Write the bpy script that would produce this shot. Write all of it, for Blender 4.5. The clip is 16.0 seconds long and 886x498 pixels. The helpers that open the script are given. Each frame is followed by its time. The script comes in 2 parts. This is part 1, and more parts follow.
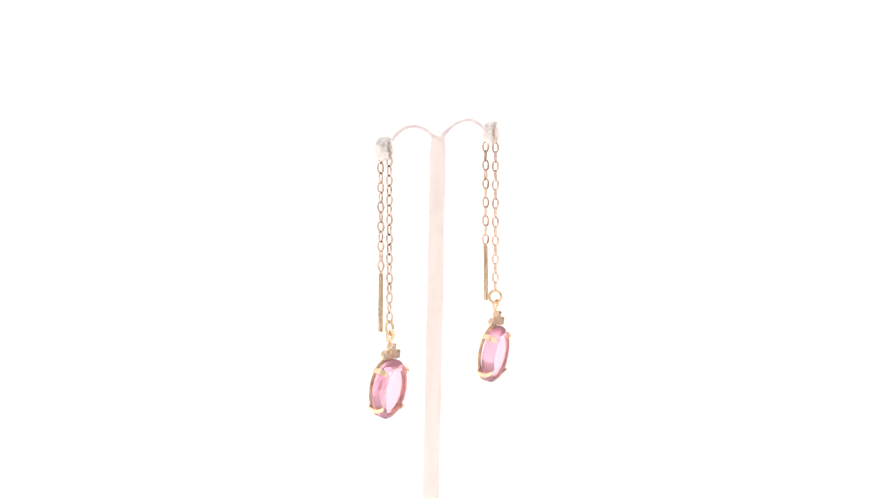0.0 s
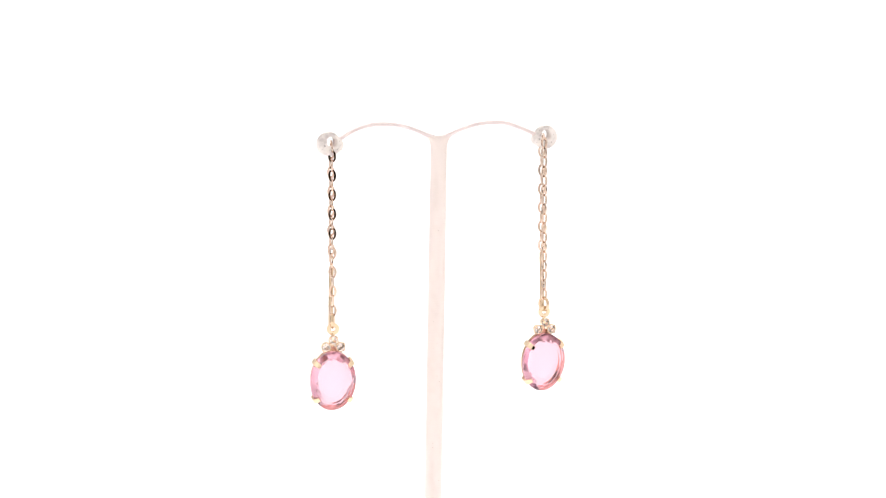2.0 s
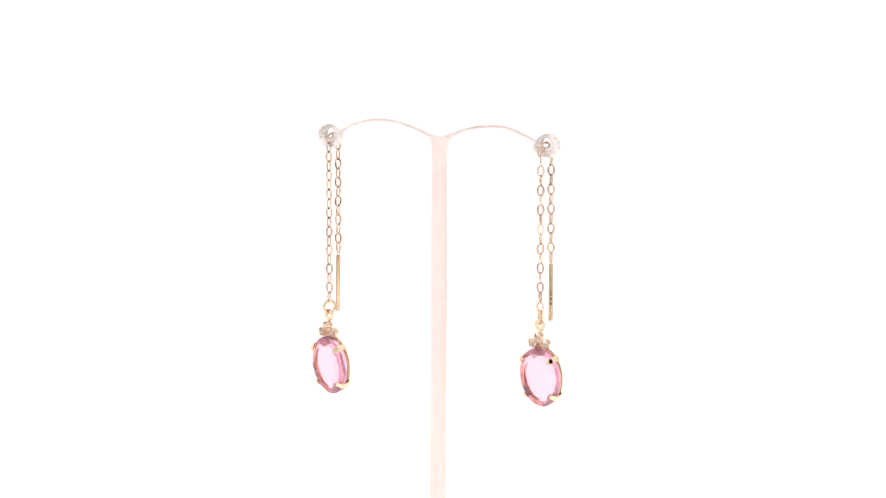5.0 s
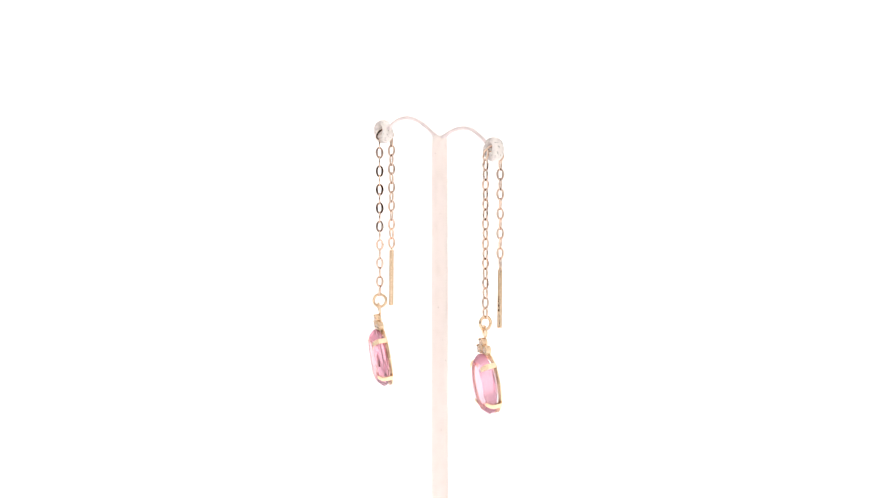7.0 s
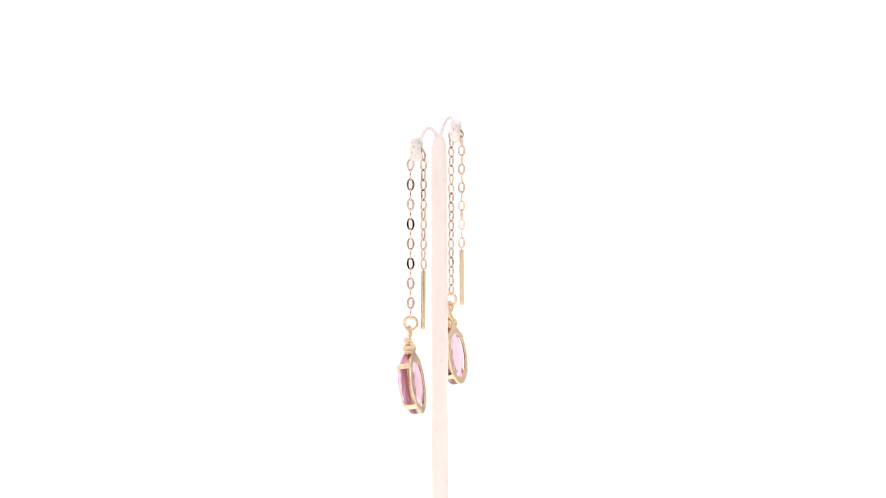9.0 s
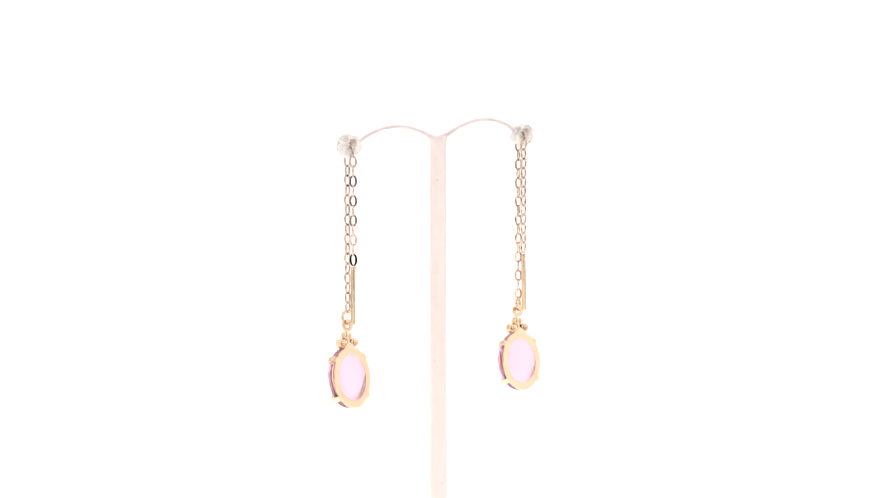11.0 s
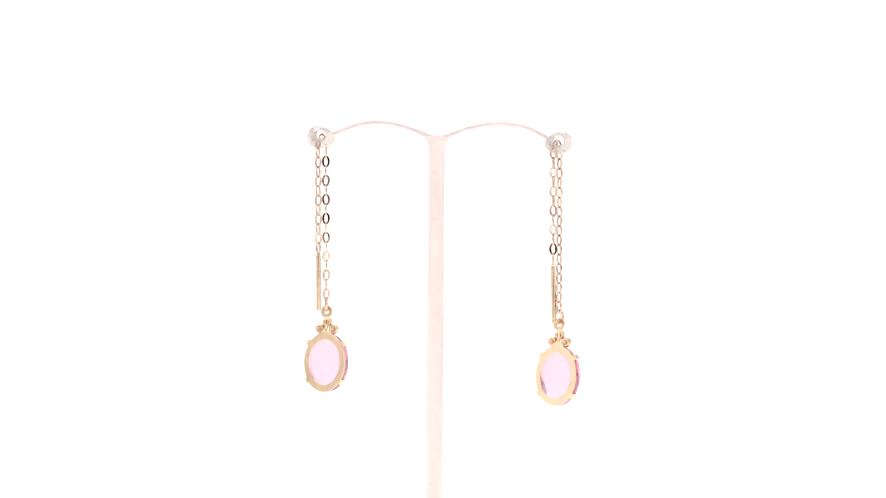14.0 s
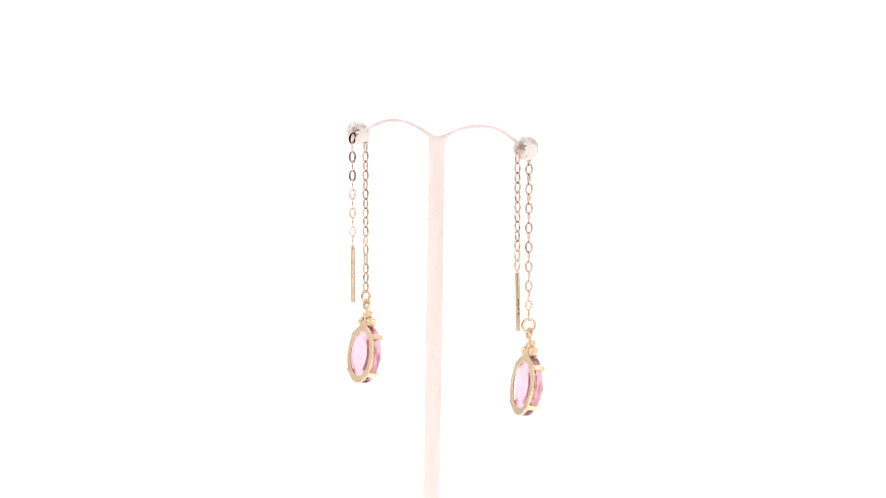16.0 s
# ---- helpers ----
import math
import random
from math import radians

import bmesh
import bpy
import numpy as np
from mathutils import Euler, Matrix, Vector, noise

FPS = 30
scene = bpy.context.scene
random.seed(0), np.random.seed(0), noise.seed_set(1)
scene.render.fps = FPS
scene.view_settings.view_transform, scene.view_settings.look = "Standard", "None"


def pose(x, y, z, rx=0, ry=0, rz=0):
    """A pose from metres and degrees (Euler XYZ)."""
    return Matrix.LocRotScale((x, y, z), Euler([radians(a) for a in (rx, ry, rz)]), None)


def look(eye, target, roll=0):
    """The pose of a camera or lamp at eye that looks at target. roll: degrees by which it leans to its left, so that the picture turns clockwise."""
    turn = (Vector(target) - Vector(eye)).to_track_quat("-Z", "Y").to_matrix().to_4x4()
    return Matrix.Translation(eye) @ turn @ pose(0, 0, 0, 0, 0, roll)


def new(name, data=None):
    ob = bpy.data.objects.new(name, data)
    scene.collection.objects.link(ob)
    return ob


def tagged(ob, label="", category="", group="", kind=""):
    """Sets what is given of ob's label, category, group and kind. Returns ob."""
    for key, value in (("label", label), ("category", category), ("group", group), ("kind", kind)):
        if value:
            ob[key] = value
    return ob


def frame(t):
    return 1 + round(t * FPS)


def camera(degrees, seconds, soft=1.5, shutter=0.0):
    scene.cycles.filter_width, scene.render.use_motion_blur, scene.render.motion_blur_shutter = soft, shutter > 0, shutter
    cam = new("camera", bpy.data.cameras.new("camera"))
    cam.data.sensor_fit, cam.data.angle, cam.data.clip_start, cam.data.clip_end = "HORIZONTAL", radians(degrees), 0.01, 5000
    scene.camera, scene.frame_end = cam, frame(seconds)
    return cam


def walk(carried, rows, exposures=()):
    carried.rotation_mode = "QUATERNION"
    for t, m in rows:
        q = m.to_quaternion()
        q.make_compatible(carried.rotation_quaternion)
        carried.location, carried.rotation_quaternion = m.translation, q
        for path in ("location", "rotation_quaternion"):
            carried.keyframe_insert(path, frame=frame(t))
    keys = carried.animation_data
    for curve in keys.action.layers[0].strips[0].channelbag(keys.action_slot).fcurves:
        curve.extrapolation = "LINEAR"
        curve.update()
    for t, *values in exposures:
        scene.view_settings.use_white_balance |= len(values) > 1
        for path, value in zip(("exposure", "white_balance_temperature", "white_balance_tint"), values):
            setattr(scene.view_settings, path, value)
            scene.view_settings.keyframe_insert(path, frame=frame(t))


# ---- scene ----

# camera: it stands still and looks a little downwards through the opening of a light tent
TOP = 0.090          # height of the stand's crossing above the floor
MM = 0.001
cam = camera(14.64, 16.0, soft=1.05)
EYE = Vector((0.00014, -0.6062, TOP + 0.0462))
_p, _y = radians(6.244), radians(0.062)
AIM = EYE + Vector((math.sin(_y) * math.cos(_p), math.cos(_y) * math.cos(_p), -math.sin(_p)))
walk(cam, [(0.0, look(EYE, AIM, -0.01)), (16.0, look(EYE, AIM, -0.01))])

# light: soft studio light from all round falls through the white fabric of the tent
scene.view_settings.exposure = 0.57
world = bpy.data.worlds.new("studio_light")
scene.world = world
world.use_nodes = True
world.node_tree.nodes["Background"].inputs["Color"].default_value = (1.0, 0.99, 0.985, 1)
world.node_tree.nodes["Background"].inputs["Strength"].default_value = 1.6
# two studio lamps stand close outside the tent's sides, towards its front
for side in (-1, 1):
    lamp = new("studio_lamp", bpy.data.lights.new("studio_lamp", "AREA"))
    lamp.data.shape, lamp.data.size, lamp.data.energy, lamp.data.color = "DISK", 0.30, 34.0, (1.0, 0.985, 0.97)
    lamp.matrix_world = look((side * 0.80, -0.32, 0.36), (side * 0.45, -0.26, 0.28))


# ---- materials ----
def material(name):
    m = bpy.data.materials.new(name)
    m.use_nodes = True
    nt = m.node_tree
    return m, nt, nt.nodes["Principled BSDF"], nt.nodes["Material Output"]


def node(nt, kind, **values):
    n = nt.nodes.new(kind)
    for key, v in values.items():
        n.inputs[key].default_value = v
    return n


def noise_mix(nt, scale, detail, c0, c1, lo=0.35, hi=0.65):
    """Two colours mixed by noise in object space."""
    co = nt.nodes.new("ShaderNodeTexCoord")
    n = node(nt, "ShaderNodeTexNoise", Scale=scale, Detail=detail)
    nt.links.new(co.outputs["Object"], n.inputs["Vector"])
    r = nt.nodes.new("ShaderNodeValToRGB")
    r.color_ramp.elements[0].position, r.color_ramp.elements[1].position = lo, hi
    r.color_ramp.elements[0].color, r.color_ramp.elements[1].color = (*c0, 1), (*c1, 1)
    nt.links.new(n.outputs["Fac"], r.inputs["Fac"])
    return n, r


def bump(nt, bsdf, height, strength, distance):
    b = node(nt, "ShaderNodeBump", Strength=strength, Distance=distance)
    nt.links.new(height, b.inputs["Height"])
    nt.links.new(b.outputs["Normal"], bsdf.inputs["Normal"])


def fabric(name, share, tone=0.90):
    """White cloth; share: how much of its light comes through from outside."""
    m, nt, bsdf, out = material(name)
    nt.nodes.remove(bsdf)
    _, ramp = noise_mix(nt, 6.0, 4.0, (tone,) * 3, (tone + 0.03,) * 3)
    d, t, mix = nt.nodes.new("ShaderNodeBsdfDiffuse"), nt.nodes.new("ShaderNodeBsdfTranslucent"), nt.nodes.new("ShaderNodeMixShader")
    nt.links.new(ramp.outputs["Color"], d.inputs["Color"])
    nt.links.new(ramp.outputs["Color"], t.inputs["Color"])
    mix.inputs[0].default_value = share
    nt.links.new(d.outputs[0], mix.inputs[1])
    nt.links.new(t.outputs[0], mix.inputs[2])
    nt.links.new(mix.outputs[0], out.inputs["Surface"])
    return m


def plain(name, c0, c1, scale, rough, bump_mm=0.0, detail=5.0, **more):
    m, nt, bsdf, out = material(name)
    n, ramp = noise_mix(nt, scale, detail, c0, c1)
    nt.links.new(ramp.outputs["Color"], bsdf.inputs["Base Color"])
    bsdf.inputs["Roughness"].default_value = rough
    for key, v in more.items():
        bsdf.inputs[key.replace("_", " ")].default_value = v
    if bump_mm:
        bump(nt, bsdf, n.outputs["Fac"], 0.5, bump_mm * MM)
    return m


def gold(name, c0, c1, r0, r1, tone=False):
    """Polished gold with hair scratches and faint dull patches."""
    m, nt, bsdf, out = material(name)
    bsdf.inputs["Metallic"].default_value = 1.0
    n, ramp = noise_mix(nt, 900.0, 3.0, c0, c1)
    nt.links.new(ramp.outputs["Color"], bsdf.inputs["Base Color"])
    if tone:
        info, mul = nt.nodes.new("ShaderNodeObjectInfo"), nt.nodes.new("ShaderNodeMix")
        mul.data_type, mul.blend_type = "RGBA", "MULTIPLY"
        rnd = nt.nodes.new("ShaderNodeValToRGB")
        rnd.color_ramp.elements[0].color, rnd.color_ramp.elements[1].color = (0.86, 0.87, 0.89, 1), (1.10, 1.07, 1.04, 1)
        nt.links.new(info.outputs["Random"], rnd.inputs["Fac"])
        mul.inputs[0].default_value = 1.0
        nt.links.new(ramp.outputs["Color"], mul.inputs[6])
        nt.links.new(rnd.outputs["Color"], mul.inputs[7])
        nt.links.new(mul.outputs[2], bsdf.inputs["Base Color"])
    _, rr = noise_mix(nt, 2500.0, 4.0, (r0,) * 3, (r1,) * 3)
    nt.links.new(rr.outputs["Color"], bsdf.inputs["Roughness"])
    bump(nt, bsdf, n.outputs["Fac"], 0.03, 0.02 * MM)
    return m


def glass(name, colour, ior, rough=0.0):
    m, nt, bsdf, out = material(name)
    nt.nodes.remove(bsdf)
    g = node(nt, "ShaderNodeBsdfGlass", IOR=ior, Roughness=rough, Color=(*colour, 1))
    nt.links.new(g.outputs[0], out.inputs["Surface"])
    return m


def lifted_glass(name, colour, ior, lift, share):
    """Coloured crystal with a share of diffuse pink that brightens its dark facets."""
    m = glass(name, colour, ior, 0.0)
    nt = m.node_tree
    g, out = nt.nodes["Glass BSDF"], nt.nodes["Material Output"]
    d = nt.nodes.new("ShaderNodeBsdfDiffuse")
    _, ramp = noise_mix(nt, 700.0, 3.0, lift, tuple(min(1.0, c * 1.08) for c in lift))
    nt.links.new(ramp.outputs["Color"], d.inputs["Color"])
    mix = nt.nodes.new("ShaderNodeMixShader")
    mix.inputs[0].default_value = share
    nt.links.new(g.outputs[0], mix.inputs[1])
    nt.links.new(d.outputs[0], mix.inputs[2])
    nt.links.new(mix.outputs[0], out.inputs["Surface"])
    return m


def stand_plastic(name, c0, c1, rough):
    """Matt moulded plastic with a few dark specks."""
    m, nt, bsdf, out = material(name)
    n, ramp = noise_mix(nt, 420.0, 6.0, c0, c1, 0.3, 0.55)
    _, speck = noise_mix(nt, 1500.0, 1.0, (0.80, 0.76, 0.74), (1.0, 1.0, 1.0), 0.19, 0.24)
    mul = nt.nodes.new("ShaderNodeMix")
    mul.data_type, mul.blend_type = "RGBA", "MULTIPLY"
    mul.inputs[0].default_value = 1.0
    nt.links.new(ramp.outputs["Color"], mul.inputs[6])
    nt.links.new(speck.outputs["Color"], mul.inputs[7])
    nt.links.new(mul.outputs[2], bsdf.inputs["Base Color"])
    bsdf.inputs["Roughness"].default_value = rough
    bump(nt, bsdf, n.outputs["Fac"], 0.3, 0.05 * MM)
    return m


def eyelet_plastic():
    """Milky, scuffed plastic with a few small grey chips."""
    m, nt, bsdf, out = material("milky_scuffed_plastic")
    n, ramp = noise_mix(nt, 500.0, 4.0, (0.64, 0.56, 0.53), (0.91, 0.83, 0.78), 0.36, 0.52)
    chips, dark = noise_mix(nt, 2400.0, 2.0, (0.55, 0.52, 0.50), (1.0, 1.0, 1.0), 0.31, 0.37)
    mul = nt.nodes.new("ShaderNodeMix")
    mul.data_type, mul.blend_type = "RGBA", "MULTIPLY"
    mul.inputs[0].default_value = 1.0
    nt.links.new(ramp.outputs["Color"], mul.inputs[6])
    nt.links.new(dark.outputs["Color"], mul.inputs[7])
    nt.links.new(mul.outputs[2], bsdf.inputs["Base Color"])
    bsdf.inputs["Roughness"].default_value = 0.55
    bsdf.inputs["IOR"].default_value = 1.45
    bump(nt, bsdf, n.outputs["Fac"], 0.4, 0.06 * MM)
    return m


SWEEP = fabric("white_backlit_sweep", 0.66)
FABRIC = fabric("white_tent_fabric", 0.15, 0.78)
ROOF = fabric("thin_white_fabric", 0.62)
CLOTH = plain("thick_white_cloth", (0.86, 0.855, 0.85), (0.90, 0.895, 0.89), 60.0, 0.85, 0.05)
BLACK = plain("black_cloth", (0.022, 0.018, 0.016), (0.034, 0.028, 0.026), 300.0, 0.95, 0.1)
PLASTIC = stand_plastic("frosted_pinkish_plastic", (0.94, 0.805, 0.745), (0.96, 0.83, 0.775), 0.45)
ARM = stand_plastic("frosted_mauve_plastic", (0.77, 0.64, 0.635), (0.89, 0.755, 0.73), 0.5)
EYELET = eyelet_plastic()
GOLD = gold("polished_yellow_gold", (0.91, 0.68, 0.45), (0.95, 0.735, 0.51), 0.04, 0.09)
TAN = gold("polished_red_gold", (0.75, 0.54, 0.36), (0.83, 0.62, 0.43), 0.05, 0.12)
# brown-red holds the shade and pink reflection between plate and stone
GAP_SHADE = gold("gap_shade_gold", (0.50, 0.31, 0.21), (0.60, 0.39, 0.27), 0.22, 0.38)
ROSE = gold("polished_rose_gold", (0.71, 0.52, 0.405), (0.86, 0.66, 0.54), 0.05, 0.12, True)
PINK = lifted_glass("pink_crystal", (1.0, 0.81, 0.87), 1.47, (1.0, 0.60, 0.66), 0.07)
CLEAR = glass("clear_crystal", (1.0, 0.96, 0.94), 1.8)
MARK = plain("engraved_dark_gold", (0.16, 0.09, 0.05), (0.25, 0.15, 0.08), 3000.0, 0.5, 0.0, 2.0, Metallic=1.0)


# ---- mesh helpers (millimetres in, metres out) ----
def part(name, bm, mat, parent=None, label="", smooth=False, m=None):
    """One mesh object out of a bmesh, under a thing or a part."""
    me = bpy.data.meshes.new(name)
    bmesh.ops.recalc_face_normals(bm, faces=bm.faces[:])
    bmesh.ops.transform(bm, matrix=Matrix.Scale(MM, 4), verts=bm.verts[:])
    bm.to_mesh(me)
    bm.free()
    me.polygons.foreach_set("use_smooth", [smooth] * len(me.polygons))
    me.materials.append(mat)
    ob = new(name, me)
    ob.parent = parent
    if m is not None:
        ob.matrix_basis = m
    if label:
        tagged(ob, label)
    return ob


def move(x, y, z):
    return Matrix.Translation((x * MM, y * MM, z * MM))


def loft(bm, rings, closed=False, caps=True):
    """Skin rings of points, each ring closed in itself."""
    vs = [[bm.verts.new(p) for p in ring] for ring in rings]
    n = len(vs[0])
    pairs = list(zip(vs, vs[1:])) + ([(vs[-1], vs[0])] if closed else [])
    for a, b in pairs:
        for i in range(n):
            bm.faces.new((a[i], a[(i + 1) % n], b[(i + 1) % n], b[i]))
    if caps and not closed:
        bm.faces.new(vs[0])
        bm.faces.new(vs[-1])
    return vs


def ring_sweep(bm, path, section, up):
    """Sweep a section (across, along up) round a closed plane path; across points outwards."""
    n = len(path)
    c = sum((Vector(p) for p in path), Vector()) / n
    rings = []
    for i, p in enumerate(path):
        p = Vector(p)
        tan = (Vector(path[(i + 1) % n]) - Vector(path[i - 1])).normalized()
        out = tan.cross(Vector(up)).normalized()
        if out.dot(p - c) < 0:
            out = -out
        rings.append([p + out * a + Vector(up) * b for a, b in section])
    loft(bm, rings, closed=True)


def ellipse(a, b, n, phase=0.0, y=0.0, z=0.0):
    """Points of an upright ellipse that faces along y."""
    return [Vector((a * math.cos(2 * math.pi * (i + phase) / n), y, z + b * math.sin(2 * math.pi * (i + phase) / n))) for i in range(n)]


def tube(bm, path, radii, n=12):
    rings = []
    for i, p in enumerate(path):
        p = Vector(p)
        tan = (Vector(path[min(i + 1, len(path) - 1)]) - Vector(path[max(i - 1, 0)])).normalized()
        side = tan.cross(Vector((0, 1, 0)) if abs(tan.y) < 0.9 else Vector((1, 0, 0))).normalized()
        up = side.cross(tan)
        r = radii[i] if isinstance(radii, (list, tuple)) else radii
        rings.append([p + side * r * math.cos(2 * math.pi * k / n) + up * r * math.sin(2 * math.pi * k / n) for k in range(n)])
    loft(bm, rings)


def box_mesh(bm, x0, x1, y0, y1, z0, z1):
    loft(bm, [[(x0, y0, z), (x1, y0, z), (x1, y1, z), (x0, y1, z)] for z in (z0, z1)])


# ---- the tent ----
X, Y0, Y1, Z1 = 450.0, -570.0, 620.0, 780.0
W = 290.0          # half width of the paper sweep


def setting(name, bm, mat, label):
    return tagged(part(name, bm, mat), label, "light tent", kind="structure")


def sweep():
    """Floor paper that curves up into the back of the tent, one sheet."""
    line = [(Y0, 0.0), (0.0, 0.0)] + [(Y1 - 200 + 200 * math.sin(a), 200 - 200 * math.cos(a)) for a in np.linspace(0, math.pi / 2, 13)] + [(Y1, Z1)]
    bm = bmesh.new()
    top = [(y, z) for y, z in line]
    under = [(y + (3.0 if z > 100 else 0.0), z - (3.0 if z <= 100 else 0.0)) for y, z in line]
    loop = top + under[::-1]
    loft(bm, [[(x, y, z) for y, z in loop] for x in (-W, W)])
    return setting("floor", bm, SWEEP, "white seamless backlit sweep under and behind the stand")


sweep()
# unseen dimmer panels beside the sweep, added to darken reflections at metal edges
for nm, x0, x1 in (("left", -X, -W - 2.0), ("right", W + 2.0, X)):
    bm = bmesh.new()
    box_mesh(bm, x0, x1, Y1 - 3.0, Y1, 0.0, Z1)
    setting("wall_back_" + nm, bm, FABRIC, "unseen white translucent fabric back panel, added beside the sweep to darken metal edges")
    bm = bmesh.new()
    box_mesh(bm, x0, x1, Y0, Y1, -3.0, -0.5)
    setting("floor_panel_" + nm, bm, FABRIC, "unseen white fabric bottom panel, added beside the sweep to darken metal edges")
for nm, x in (("wall_left", -X - 4.0), ("wall_right", X + 1.0)):
    bm = bmesh.new()
    box_mesh(bm, x, x + 3.0, Y0, Y1 + 4, -3.0, Z1)
    setting(nm, bm, FABRIC, "white translucent fabric side of a light tent")
bm = bmesh.new()
box_mesh(bm, -X - 4, X + 4, Y0 - 4, Y1 + 4, Z1 + 1, Z1 + 4)
setting("ceiling", bm, ROOF, "white translucent fabric top of a light tent")


def front():
    """Front cloth with an upright opening for the lens."""
    cz, rx, rz = 126.0, 102.0, 118.0
    angles = sorted([2 * math.pi * i / 48 for i in range(48)] + [math.atan2(z - cz, x) % (2 * math.pi) for x in (-X, X) for z in (0.0, Z1)])
    hole, rim = [], []
    for a in angles:
        c, s = math.cos(a), math.sin(a)
        k = min(X / abs(c) if abs(c) > 1e-6 else 1e9, ((Z1 - cz) if s > 0 else cz) / abs(s) if abs(s) > 1e-6 else 1e9)
        q = (abs(c / rx) ** 4 + abs(s / rz) ** 4) ** -0.25
        hole.append((q * c, cz + q * s))
        rim.append((k * c, cz + k * s))
    bm = bmesh.new()
    loft(bm, [[(x, y, z) for x, z in pts] for pts, y in ((hole, Y0 - 1), (rim, Y0 - 1), (rim, Y0 - 4), (hole, Y0 - 4))], closed=True)
    setting("wall_front", bm, CLOTH, "thick white cloth front with an upright opening for the lens")
    bm = bmesh.new()
    circle = [(math.copysign(abs(math.cos(2 * math.pi * i / 32)) ** 0.5, math.cos(2 * math.pi * i / 32)), math.copysign(abs(math.sin(2 * math.pi * i / 32)) ** 0.5, math.sin(2 * math.pi * i / 32))) for i in range(32)]
    loft(bm, [[(106 * k * c, y, cz + 122 * k * s) for c, s in circle] for k, y in ((1, Y0 - 5), (1.28, Y0 - 120), (1.28, Y0 - 330), (0.02, Y0 - 330), (0.02, Y0 - 333), (1.3, Y0 - 333), (1.3, Y0 - 120), (1.03, Y0 - 5))], closed=True)
    setting("dark_curtain", bm, BLACK, "black cloth hood round the camera behind the opening")
    # unseen black cloth, added so the lower chain links mirror something dark
    bm = bmesh.new()
    loft(bm, [[(-106 + r, Y0, z), (106 - r, Y0, z), (106 - r, Y0 + 130 - r, z), (-106 + r, Y0 + 130 - r, z)] for z, r in ((0.3, 0.6), (0.7, 0.0), (1.9, 0.0), (2.3, 0.6))])
    setting("reflected_dark_mat", bm, BLACK, "unseen black cloth added on the sweep to darken reflections in the links")


front()

# ---- the stand ----
HOOKS = {"a": Vector((-21.35, 0.65, -0.75)), "b": Vector((21.15, -1.2, -0.7))}
HOOK_TURN = 0.0


def stand():
    base = new("earring_stand")
    tagged(base, "frosted pinkish white plastic T-shaped earring stand on the floor", "earring stand")
    # a slightly leaning round pole that widens into the crossing
    bm = bmesh.new()
    rings = []
    for z, rx, ry in ((-90, 1.5, 1.5), (-64, 1.49, 1.49), (-40, 1.48, 1.48), (-15, 1.45, 1.45), (-5, 1.42, 1.42), (-2.4, 1.46, 1.36), (-1.4, 1.65, 1.25), (-0.8, 1.95, 1.05), (-0.35, 2.3, 0.8), (-0.1, 2.45, 0.5), (0.0, 1.7, 0.25)):
        s = -z / 64.4
        rings.append([(0.2 - 0.10 * s + rx * math.cos(2 * math.pi * i / 24), 0.12 + 0.78 * s + ry * math.sin(2 * math.pi * i / 24), 90 + z) for i in range(24)])
    loft(bm, rings)
    part("pole", bm, PLASTIC, base, smooth=True)
    for side, pts in (("a", ((-1.0, -0.3), (-2.4, 0.2), (-3.7, 0.75), (-5.8, 1.5), (-8.6, 2.1), (-11.2, 2.3), (-13.6, 2.15), (-15.6, 1.7), (-17.4, 1.0), (-19.0, 0.15), (-20.0, -0.4))),
                      ("b", ((1.4, -0.3), (2.8, 0.25), (4.2, 0.85), (6.6, 1.55), (9.0, 1.95), (11.4, 2.05), (13.4, 1.85), (15.2, 1.35), (17.0, 0.7), (18.8, -0.05), (19.9, -0.5)))):
        h = HOOKS[side]
        path = [(x, 0.12 + (h.y - 0.12) * abs(x) / 21.0, 90 + z) for x, z in pts]
        # smooth the bends
        fine = []
        for i in range(len(path) - 1):
            a, b, c, d = (Vector(path[max(0, min(len(path) - 1, k))]) for k in (i - 1, i, i + 1, i + 2))
            for t in (0.0, 0.33, 0.67):
                fine.append(0.5 * ((2 * b) + (c - a) * t + (2 * a - 5 * b + 4 * c - d) * t * t + (3 * b - a - 3 * c + d) * t ** 3))
        fine.append(Vector(path[-1]))
        bm = bmesh.new()
        k = len(fine)
        tube(bm, fine, [0.32 + 0.12 * max(0, 1 - i / 6) + 0.45 * max(0, (i - k + 5) / 4) ** 2 for i in range(k)], 10)
        part("arm", bm, ARM, base, smooth=True)
        # eyelet: a short thick tube at the arm's end
        bm = bmesh.new()
        n = 32
        rings = []
        for r, y, up in ((0.88, -0.5, 0.3), (0.95, -0.75, 0.28), (1.12, -0.88, 0.24), (1.62, -0.93, 0.05), (1.92, -0.8, 0.0), (2.06, -0.5, 0.0), (2.10, 0.0, 0.0),
                         (2.06, 0.5, 0.0), (1.92, 0.8, 0.0), (1.62, 0.93, 0.05), (1.12, 0.88, 0.24), (0.95, 0.75, 0.28), (0.88, 0.5, 0.3)):
            toward = math.pi * (side == "b") + (-0.2 if side == "a" else 0.2)
            lump = [1 + (0.012 * math.sin(5 * 2 * math.pi * i / n + (1.0 if side == "a" else 2.6)) + 0.3 * max(0.0, math.cos(2 * math.pi * i / n - toward)) ** 8) * (r > 1.5) for i in range(n)]
            rings.append([((-0.28 if side == "a" else 0.28) * (r > 1.5) + r * 1.04 * q * math.cos(2 * math.pi * i / n), y, up - 0.12 * (r > 1.5) + r * q * math.sin(2 * math.pi * i / n)) for i, q in enumerate(lump)])
        loft(bm, rings, closed=True)
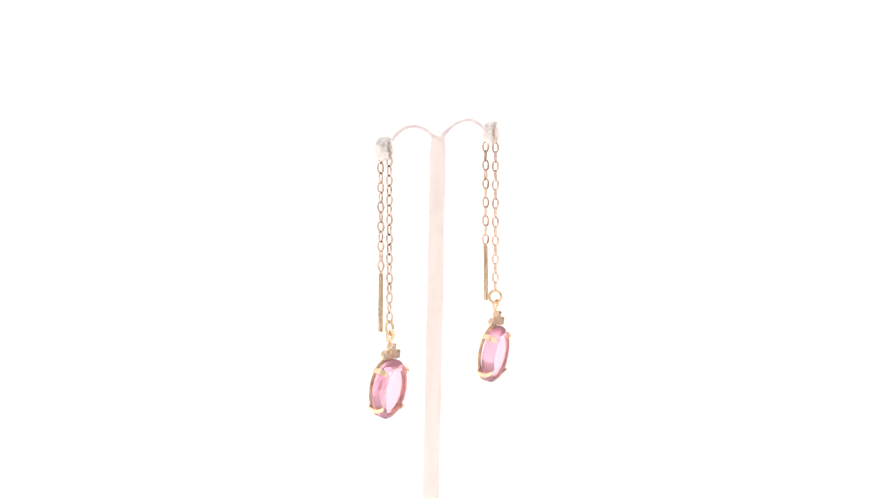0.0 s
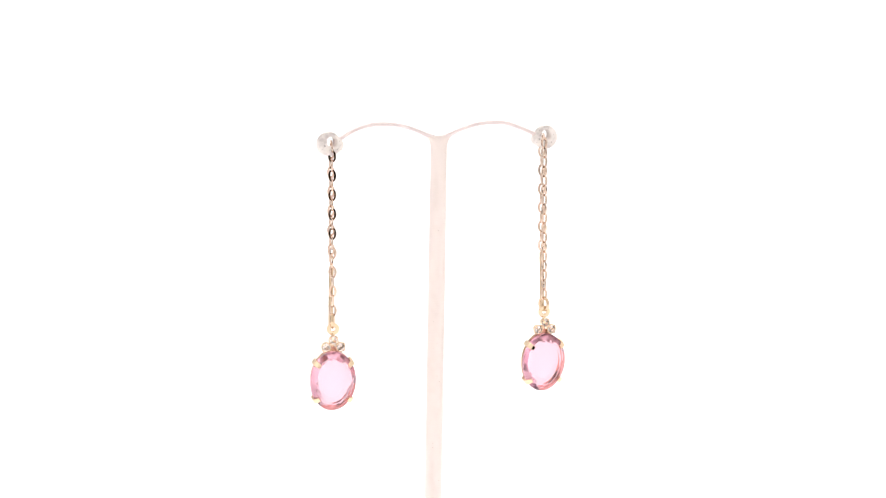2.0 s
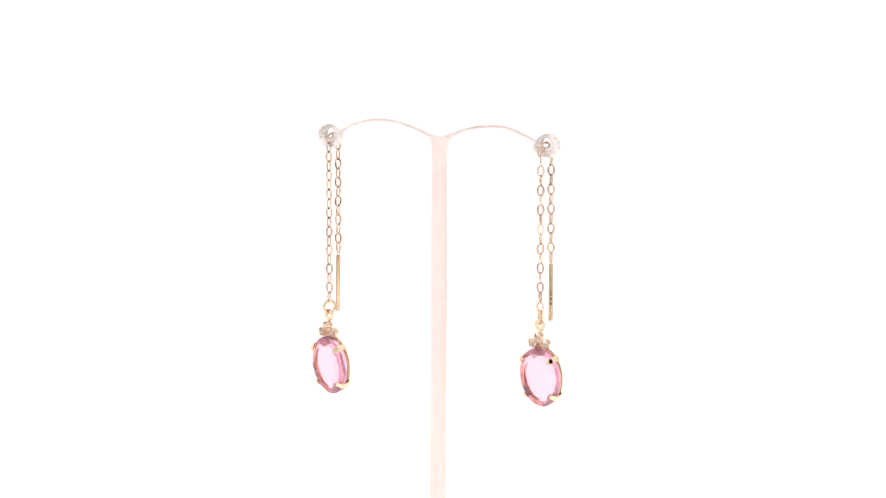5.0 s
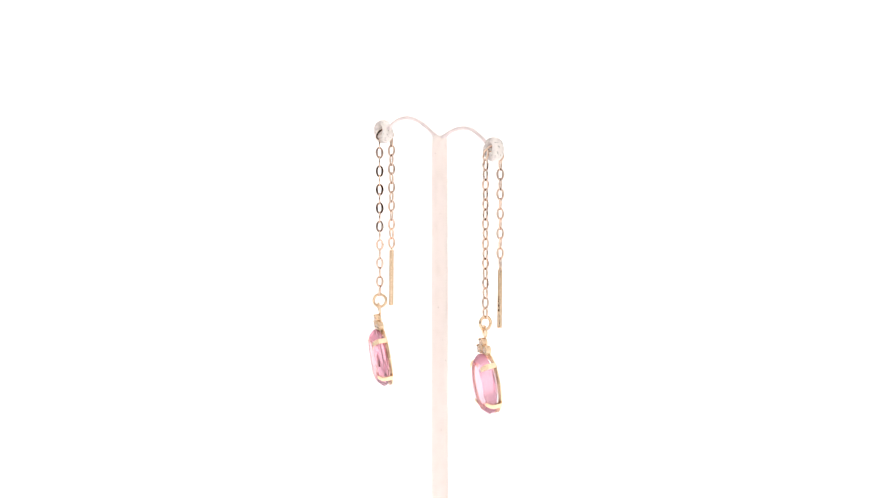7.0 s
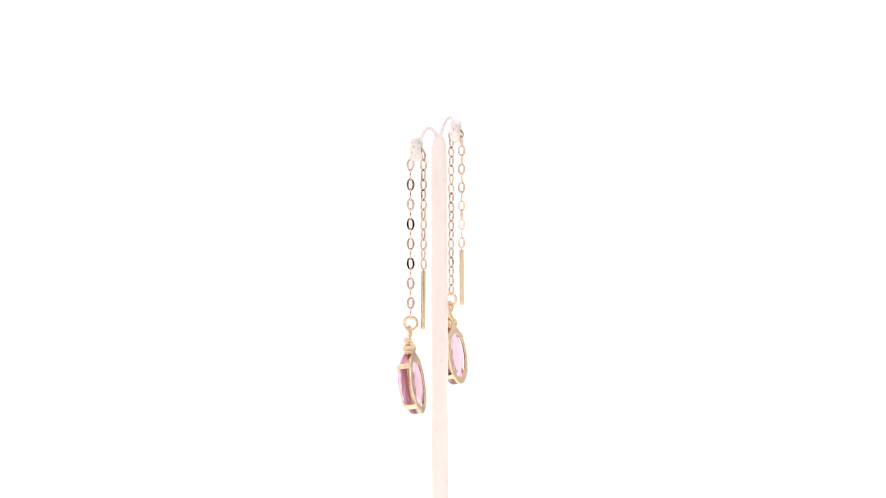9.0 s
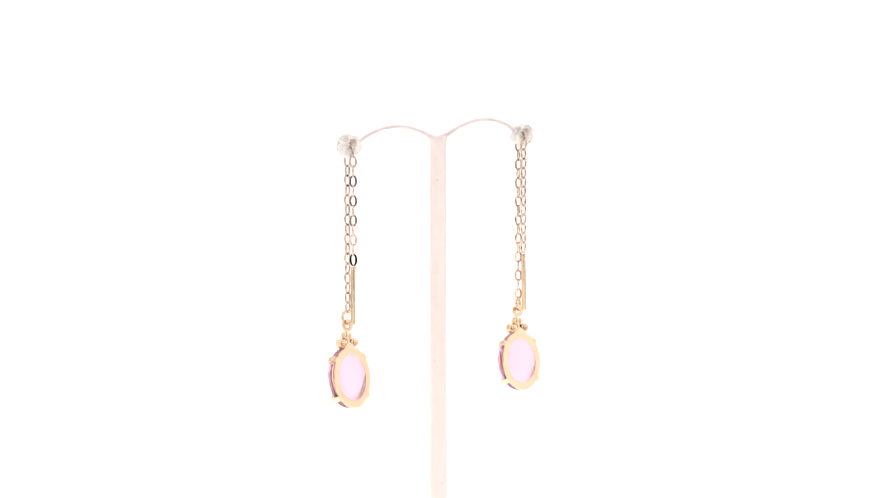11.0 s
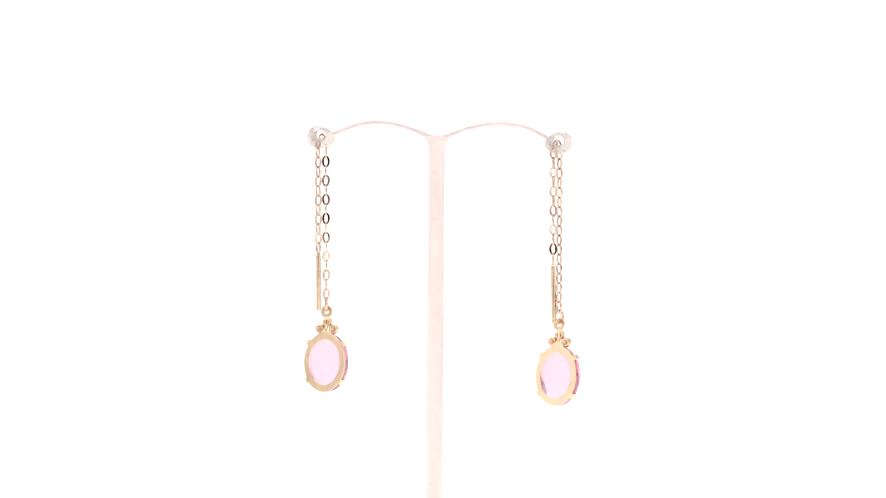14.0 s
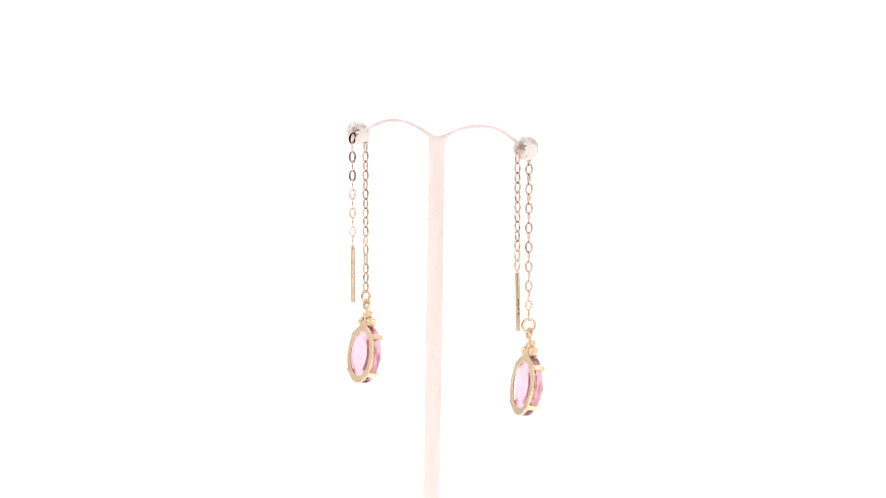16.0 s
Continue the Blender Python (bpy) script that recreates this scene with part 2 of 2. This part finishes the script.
        part("eyelet", bm, EYELET, base, "milky scuffed plastic eyelet", smooth=True,
             m=move(h.x, h.y, 90 + h.z) @ pose(0, 0, 0, 0, 0, HOOK_TURN))
    return base


# ---- the earrings ----
def link_mesh():
    """A pressed oval chain link in its x-z plane, its long sides broader than its ends."""
    bm = bmesh.new()
    rings = []
    for i in range(24):
        a = 2 * math.pi * i / 24
        p = Vector((0.52 * math.cos(a), 0, 0.965 * math.sin(a)))
        out = Vector((math.cos(a) / 0.52, 0, math.sin(a) / 0.965)).normalized()
        w = 0.145 + 0.06 * math.cos(a) ** 2
        rings.append([p + out * w * u + Vector((0, v, 0)) for u, v in ((1, 0.06), (0.7, 0.125), (-0.7, 0.125), (-1, 0.06), (-1, -0.06), (-0.7, -0.125), (0.7, -0.125), (1, -0.06))])
    loft(bm, rings, closed=True)
    return bm


LINK = part("chain_link", link_mesh(), ROSE)
LINK_DATA = LINK.data
bpy.data.objects.remove(LINK)
rng = random.Random(4)


def chain(base, front, front_z, back, back_z, twist_f, twist_b):
    """Links from the jump ring up, through the eyelet, and down to the bar. front, back: x, y of the strands from the hook.
    twist: how the lowest and highest link of a strand face, and how far every first and every second link strays, in degrees."""
    f, b = Vector((*front, 0)), Vector((*back, 0))
    half = (b - f).length / 2
    along, mid = (b - f).normalized(), (f + b) / 2
    zc = -0.12 - half
    arc = math.pi * half
    lf, lb = zc - front_z, zc - back_z
    total = lf + arc + lb
    count = round(total / 1.69)
    for k in range(count + 1):
        s = total * k / count
        if s < lf:
            p, tan = f + Vector((0, 0, front_z + s)), Vector((0, 0, 1))
        elif s > lf + arc:
            p, tan = b + Vector((0, 0, zc - (s - lf - arc))), Vector((0, 0, -1))
        else:
            a = (s - lf) / half
            p = mid - along * half * math.cos(a) + Vector((0, 0, zc + half * math.sin(a)))
            tan = (along * math.sin(a) + Vector((0, 0, 1)) * math.cos(a)).normalized()
        # each strand counts its links from its own lower end
        on_front = s < lf + arc / 2
        low, high, stray, stray_odd = twist_f if on_front else twist_b
        j = k if on_front else count - k
        share = min(1.0, s / lf if on_front else (total - s) / lb)
        psi = low + (high - low) * share + (90 if j % 2 else 0) + rng.uniform(-1, 1) * (stray_odd if j % 2 else stray)
        normal = Vector((math.cos(radians(psi)), math.sin(radians(psi)), 0))
        normal = (normal - tan * normal.dot(tan)).normalized()
        side = normal.cross(tan).normalized()
        m = Matrix((side, normal, tan)).transposed().to_4x4()
        ob = new("chain_link", LINK_DATA)
        ob.parent = base
        ob.matrix_basis = move(*p) @ m @ pose(0, 0, 0, rng.uniform(-2.5, 2.5), rng.uniform(-2.5, 2.5), 0)


OVAL = Vector((1.04, 1.0, 1.05))


def stone_mesh():
    """Oval crystal: large table, faceted crown, broad girdle, and a shallow back that lies on the plate."""
    bm = bmesh.new()
    n = 14
    pts = ellipse(2.42, 3.58, n, 0.5, -2.90) + ellipse(3.14, 4.28, n, 0.0, -2.50) + ellipse(3.88, 5.05, 42, 0.0, -1.66) + ellipse(3.84, 5.01, 42, 0.0, -1.04)
    back = len(pts)
    pts += ellipse(3.20, 4.32, n, 0.5, -0.72) + ellipse(2.05, 3.08, n, 0.0, -0.02)
    cut = random.Random(9)
    for p in pts[n:2 * n] + pts[back:back + n]:
        p.y += cut.uniform(-0.08, 0.08)
    vs = [bm.verts.new(p) for p in pts]
    bmesh.ops.convex_hull(bm, input=vs)
    bmesh.ops.dissolve_limit(bm, angle_limit=radians(1.5), verts=bm.verts[:], edges=bm.edges[:])
    bmesh.ops.scale(bm, vec=OVAL, verts=bm.verts[:])
    return bm


def brilliant(r):
    bm = bmesh.new()
    pts = ellipse(r * 0.54, r * 0.54, 8, 0.5, -0.34 * r) + ellipse(r * 0.8, r * 0.8, 8, 0.0, -0.19 * r) + ellipse(r, r, 16, 0, 0.0) + ellipse(r, r, 16, 0, 0.05 * r)
    pts += ellipse(r * 0.45, r * 0.45, 8, 0.0, 0.50 * r) + [Vector((0, 0.84 * r, 0))]
    bmesh.ops.convex_hull(bm, input=[bm.verts.new(p) for p in pts])
    return bm


def cup_mesh(r):
    """A little setting cup with a rolled rim round a dished back."""
    bm = bmesh.new()
    n = 20
    prof = ((r * 0.86, -0.02), (r * 0.98, -0.08), (r * 1.06, 0.0), (r * 1.05, 0.22), (r * 0.93, 0.55), (r * 0.90, 0.80), (r * 0.82, 0.93), (r * 0.68, 0.97), (r * 0.55, 0.90), (r * 0.45, 0.74), (r * 0.30, 0.64), (r * 0.02, 0.60), (r * 0.02, 0.56), (r * 0.50, 0.50), (r * 0.78, 0.28))
    loft(bm, [[(q * math.cos(2 * math.pi * i / n), y, q * math.sin(2 * math.pi * i / n)) for i in range(n)] for q, y in prof], closed=True)
    return bm


def plate_mesh():
    """Flat oval back plate with a window."""
    bm = bmesh.new()
    n = 96
    outer = ellipse(3.68, 5.08, n)
    inner = ellipse(2.80, 3.86, n)
    for p in outer:      # the top runs out into the neck
        if p.z > 4.4:
            p.z += 0.28 * max(0, 1 - abs(p.x) / 1.2)
    ring = []
    for pts, y, k in ((inner, -0.24, 1.0), (inner, -0.04, 1.0), (inner, 0.0, 1.012), (outer, 0.0, 0.985), (outer, -0.06, 1.0), (outer, -0.24, 1.0)):
        ring.append([(p.x * k, y, p.z * k) for p in pts])
    loft(bm, ring, closed=True)
    bmesh.ops.scale(bm, vec=OVAL, verts=bm.verts[:])
    return bm


def gap_rim_mesh():
    """Low rim added on the plate for the shaded gap under the stone."""
    bm = bmesh.new()
    outer = ellipse(3.68, 5.08, 96)
    loft(bm, [[(p.x * k, y, p.z * k) for p in outer] for y, k in ((-0.245, 0.994), (-0.60, 0.994), (-0.64, 0.98), (-0.62, 0.95), (-0.42, 0.89), (-0.245, 0.89))], closed=True)
    bmesh.ops.scale(bm, vec=OVAL, verts=bm.verts[:])
    return bm


def prong_mesh(sx, sz):
    """A bent band from the plate round the stone's girdle onto its front."""
    ang = math.atan2(3.15 * sz / 5.05, 2.95 * sx / 3.88)
    e = Vector((3.88 * math.cos(ang), 0, 5.05 * math.sin(ang)))
    out = Vector((math.cos(ang) / 3.88, 0, math.sin(ang) / 5.05)).normalized()
    side = Vector((-out.z, 0, out.x))
    path = ((-0.75, -0.16), (0.05, -0.16), (0.22, -0.30), (0.24, -1.0), (0.24, -1.75), (0.12, -2.12), (-0.35, -2.50), (-0.72, -2.72))
    rings = []
    for i, (r, y) in enumerate(path):
        a, b = path[max(i - 1, 0)], path[min(i + 1, len(path) - 1)]
        t = Vector((b[0] - a[0], b[1] - a[1])).normalized()
        nr, ny = -t.y, t.x
        h = 0.14
        w = 0.46 if i < 6 else (0.42 if i == 6 else 0.33)
        rings.append([e + out * (r + nr * h * q) + side * w * v + Vector((0, y + ny * h * q, 0)) for q, v in ((1, 0.85), (0.6, 1), (-1, 1), (-1, -1), (0.6, -1), (1, -0.85))])
    bm = bmesh.new()
    loft(bm, rings)
    bmesh.ops.scale(bm, vec=OVAL, verts=bm.verts[:])
    return bm


def earring(key, label, ring, bar_top, bar_low, gap, twist_f, twist_b, yaw, tilt, mark):
    """One threader earring; ring, bar_top, bar_low in the stand's own axes, in millimetres from the crossing."""
    h = HOOKS[key]
    base = tagged(new("earring"), label, "earring", "pair of earrings")
    ring, bt, bl = Vector(ring) - h, Vector(bar_top) - h, Vector(bar_low) - h
    chain(base, (ring.x, ring.y), ring.z + 1.8, (bt.x, bt.y), bt.z + gap, twist_f, twist_b)
    # bar
    bm = bmesh.new()
    n = 20
    length = (bt - bl).length
    loft(bm, [[(r * math.cos(2 * math.pi * i / n), r * math.sin(2 * math.pi * i / n), z) for i in range(n)] for r, z in ((0.02, -length), (0.33, -length), (0.36, -length + 0.005), (0.40, -length + 0.05), (0.41, -length + 0.1), (0.41, -length + 0.3), (0.41, -0.3), (0.41, -0.1), (0.40, -0.05), (0.36, -0.005), (0.33, 0.0), (0.02, 0.0))])
    turn = Vector((0, 0, 1)).rotation_difference(bt - bl).to_matrix().to_4x4()
    bar = part("bar", bm, TAN, base, "slim polished gold threader bar", smooth=True, m=move(*bt) @ turn)
    # end loop on the bar
    bm = bmesh.new()
    ring_sweep(bm, ellipse(0.24, 0.34, 14, 0, 0, 0.1), [(0.08 * math.cos(a), 0.08 * math.sin(a)) for a in np.linspace(0, 2 * math.pi, 7)[:-1]], (0, 1, 0))
    part("end_loop", bm, GOLD, bar, smooth=True, m=pose(0, 0, 0, 0, 0, twist_b[0]))
    # stamped marks
    for k, (z, w, hgt) in enumerate(((0.46, 0.17, 0.30), (0.50, 0.17, 0.30), (0.54, 0.17, 0.30), (0.61, 0.22, 0.5), (0.69, 0.20, 0.45))):
        bm = bmesh.new()
        box_mesh(bm, -w * 0.6, w * 0.6, -0.414, -0.36, -hgt / 2, hgt / 2)
        part("hallmark", bm, MARK, bar, "tiny stamped mark", m=pose(0, 0, -length * z * MM, 0, 0, mark + 90))
    # jump ring, hanging across the pendant's loop
    bm = bmesh.new()
    ring_sweep(bm, ellipse(1.13, 1.13, 32), [(0.27 * math.cos(a), 0.27 * math.sin(a)) for a in np.linspace(0, 2 * math.pi, 11)[:-1]], (0, 1, 0))
    part("jump_ring", bm, TAN, base, smooth=True, m=move(*ring) @ pose(0, 0, 0, 0, 0, sum(twist_f[:2]) / 2))
    # pendant
    at = move(ring.x, ring.y, ring.z - 1.35) @ pose(0, 0, 0, tilt, 0, yaw)
    bm = bmesh.new()
    ring_sweep(bm, ellipse(0.76, 0.76, 24), ((0.34, 0.10), (0.29, 0.15), (-0.29, 0.15), (-0.34, 0.10), (-0.34, -0.10), (-0.29, -0.15), (0.29, -0.15), (0.34, -0.10)), (0, 1, 0))
    part("bail_loop", bm, TAN, base, m=at @ move(0, -0.16, 0))
    body = at @ move(0, 0, -9.05)
    plate = part("back_plate", plate_mesh(), GOLD, base, "flat polished gold back plate with an oval window", m=body)
    # added rim whose dark colour paints the shaded gap below the girdle
    part("rim", gap_rim_mesh(), GAP_SHADE, plate, "added rim coloured like the shaded, reddish gap under the crystal")
    bm = bmesh.new()
    loft(bm, [[(-w, y0, z), (w, y0, z), (w, y1, z), (-w, y1, z)] for w, y0, y1, z in ((1.35, -0.34, -0.02, 4.95), (0.85, -0.36, -0.05, 5.5), (0.30, -0.42, -0.1, 6.0))])
    tube(bm, [(0, y, z) for y, z in ((-0.26, 5.4), (-0.30, 6.0), (-0.36, 6.8), (-0.30, 7.6), (-0.12, 8.2))], [0.26, 0.28, 0.26, 0.26, 0.24], 12)
    part("neck", bm, GOLD, plate)
    for sx in (-1, 1):
        for sz in (-1, 1):
            part("prong", prong_mesh(sx, sz), GOLD, plate, "bent gold prong")
    part("gemstone", stone_mesh(), PINK, base, "faceted oval pale pink crystal", m=body)
    for x, z in ((-1.27, 6.0), (1.27, 6.0), (0.0, 7.2)):
        seat = body @ move(x, -1.05, z)
        cup = part("stone_cup", cup_mesh(0.84), TAN, base, smooth=True, m=seat)
        part("small_stone", brilliant(0.76), CLEAR, cup, "tiny round clear crystal", m=move(0, -0.02, 0))
        for k in range(4):
            a = radians(45 + 90 * k)
            bm = bmesh.new()
            tube(bm, [(r * math.cos(a), y, r * math.sin(a)) for r, y in ((0.72, 0.62), (0.86, 0.30), (0.86, -0.02), (0.80, -0.16), (0.68, -0.22), (0.60, -0.22))], [0.08, 0.10, 0.13, 0.15, 0.14, 0.07], 8)
            part("claw", bm, TAN, cup, smooth=True)
    return base


STAND = stand()
EARRINGS = {
    "a": earring("a", "gold threader earring with pink oval crystal on a long chain", (-21.4, -0.2, -31.7), (-20.55, 1.80, -22.42), (-20.74, 1.81, -32.61), 1.3, (51.0, 62.0, 1.5, 6.0), (-4.0, -4.0, 4.0, 10.0), -18.0, 9.0, 150.0),
    "b": earring("b", "gold threader earring with pink oval crystal on a long chain", (20.5, -2.35, -30.77), (21.49, 0.01, -21.58), (21.52, -0.12, -31.63), 1.15, (96.0, 100.5, 2.0, 6.0), (40.0, 40.0, 4.5, 6.0), -9.0, 9.0, -60.0),
}


# ---- what moves: the stand turns slowly, and both earrings hang plumb from it ----
def turned(t):
    """Degrees by which the stand has turned, clockwise from above, at t seconds."""
    return -66.42 + 18.135 * t


def motions():
    times = [k * 0.5 for k in range(33)]
    lean = Matrix.Translation((0, 0, TOP)) @ pose(0, 0, 0, 0, 0.534, 0) @ Matrix.Translation((0, 0, -TOP))
    walk(STAND, [(t, lean @ pose(0, 0, 0, 0, 0, -turned(t))) for t in times])
    for key, ob in EARRINGS.items():
        h = HOOKS[key]
        at = move(h.x, h.y, 90 + h.z)
        rows = []
        for t in times:
            spin = pose(0, 0, 0, 0, 0, -turned(t))
            rows.append((t, Matrix.Translation((lean @ spin @ at).translation) @ spin))
        walk(ob, rows)


motions()
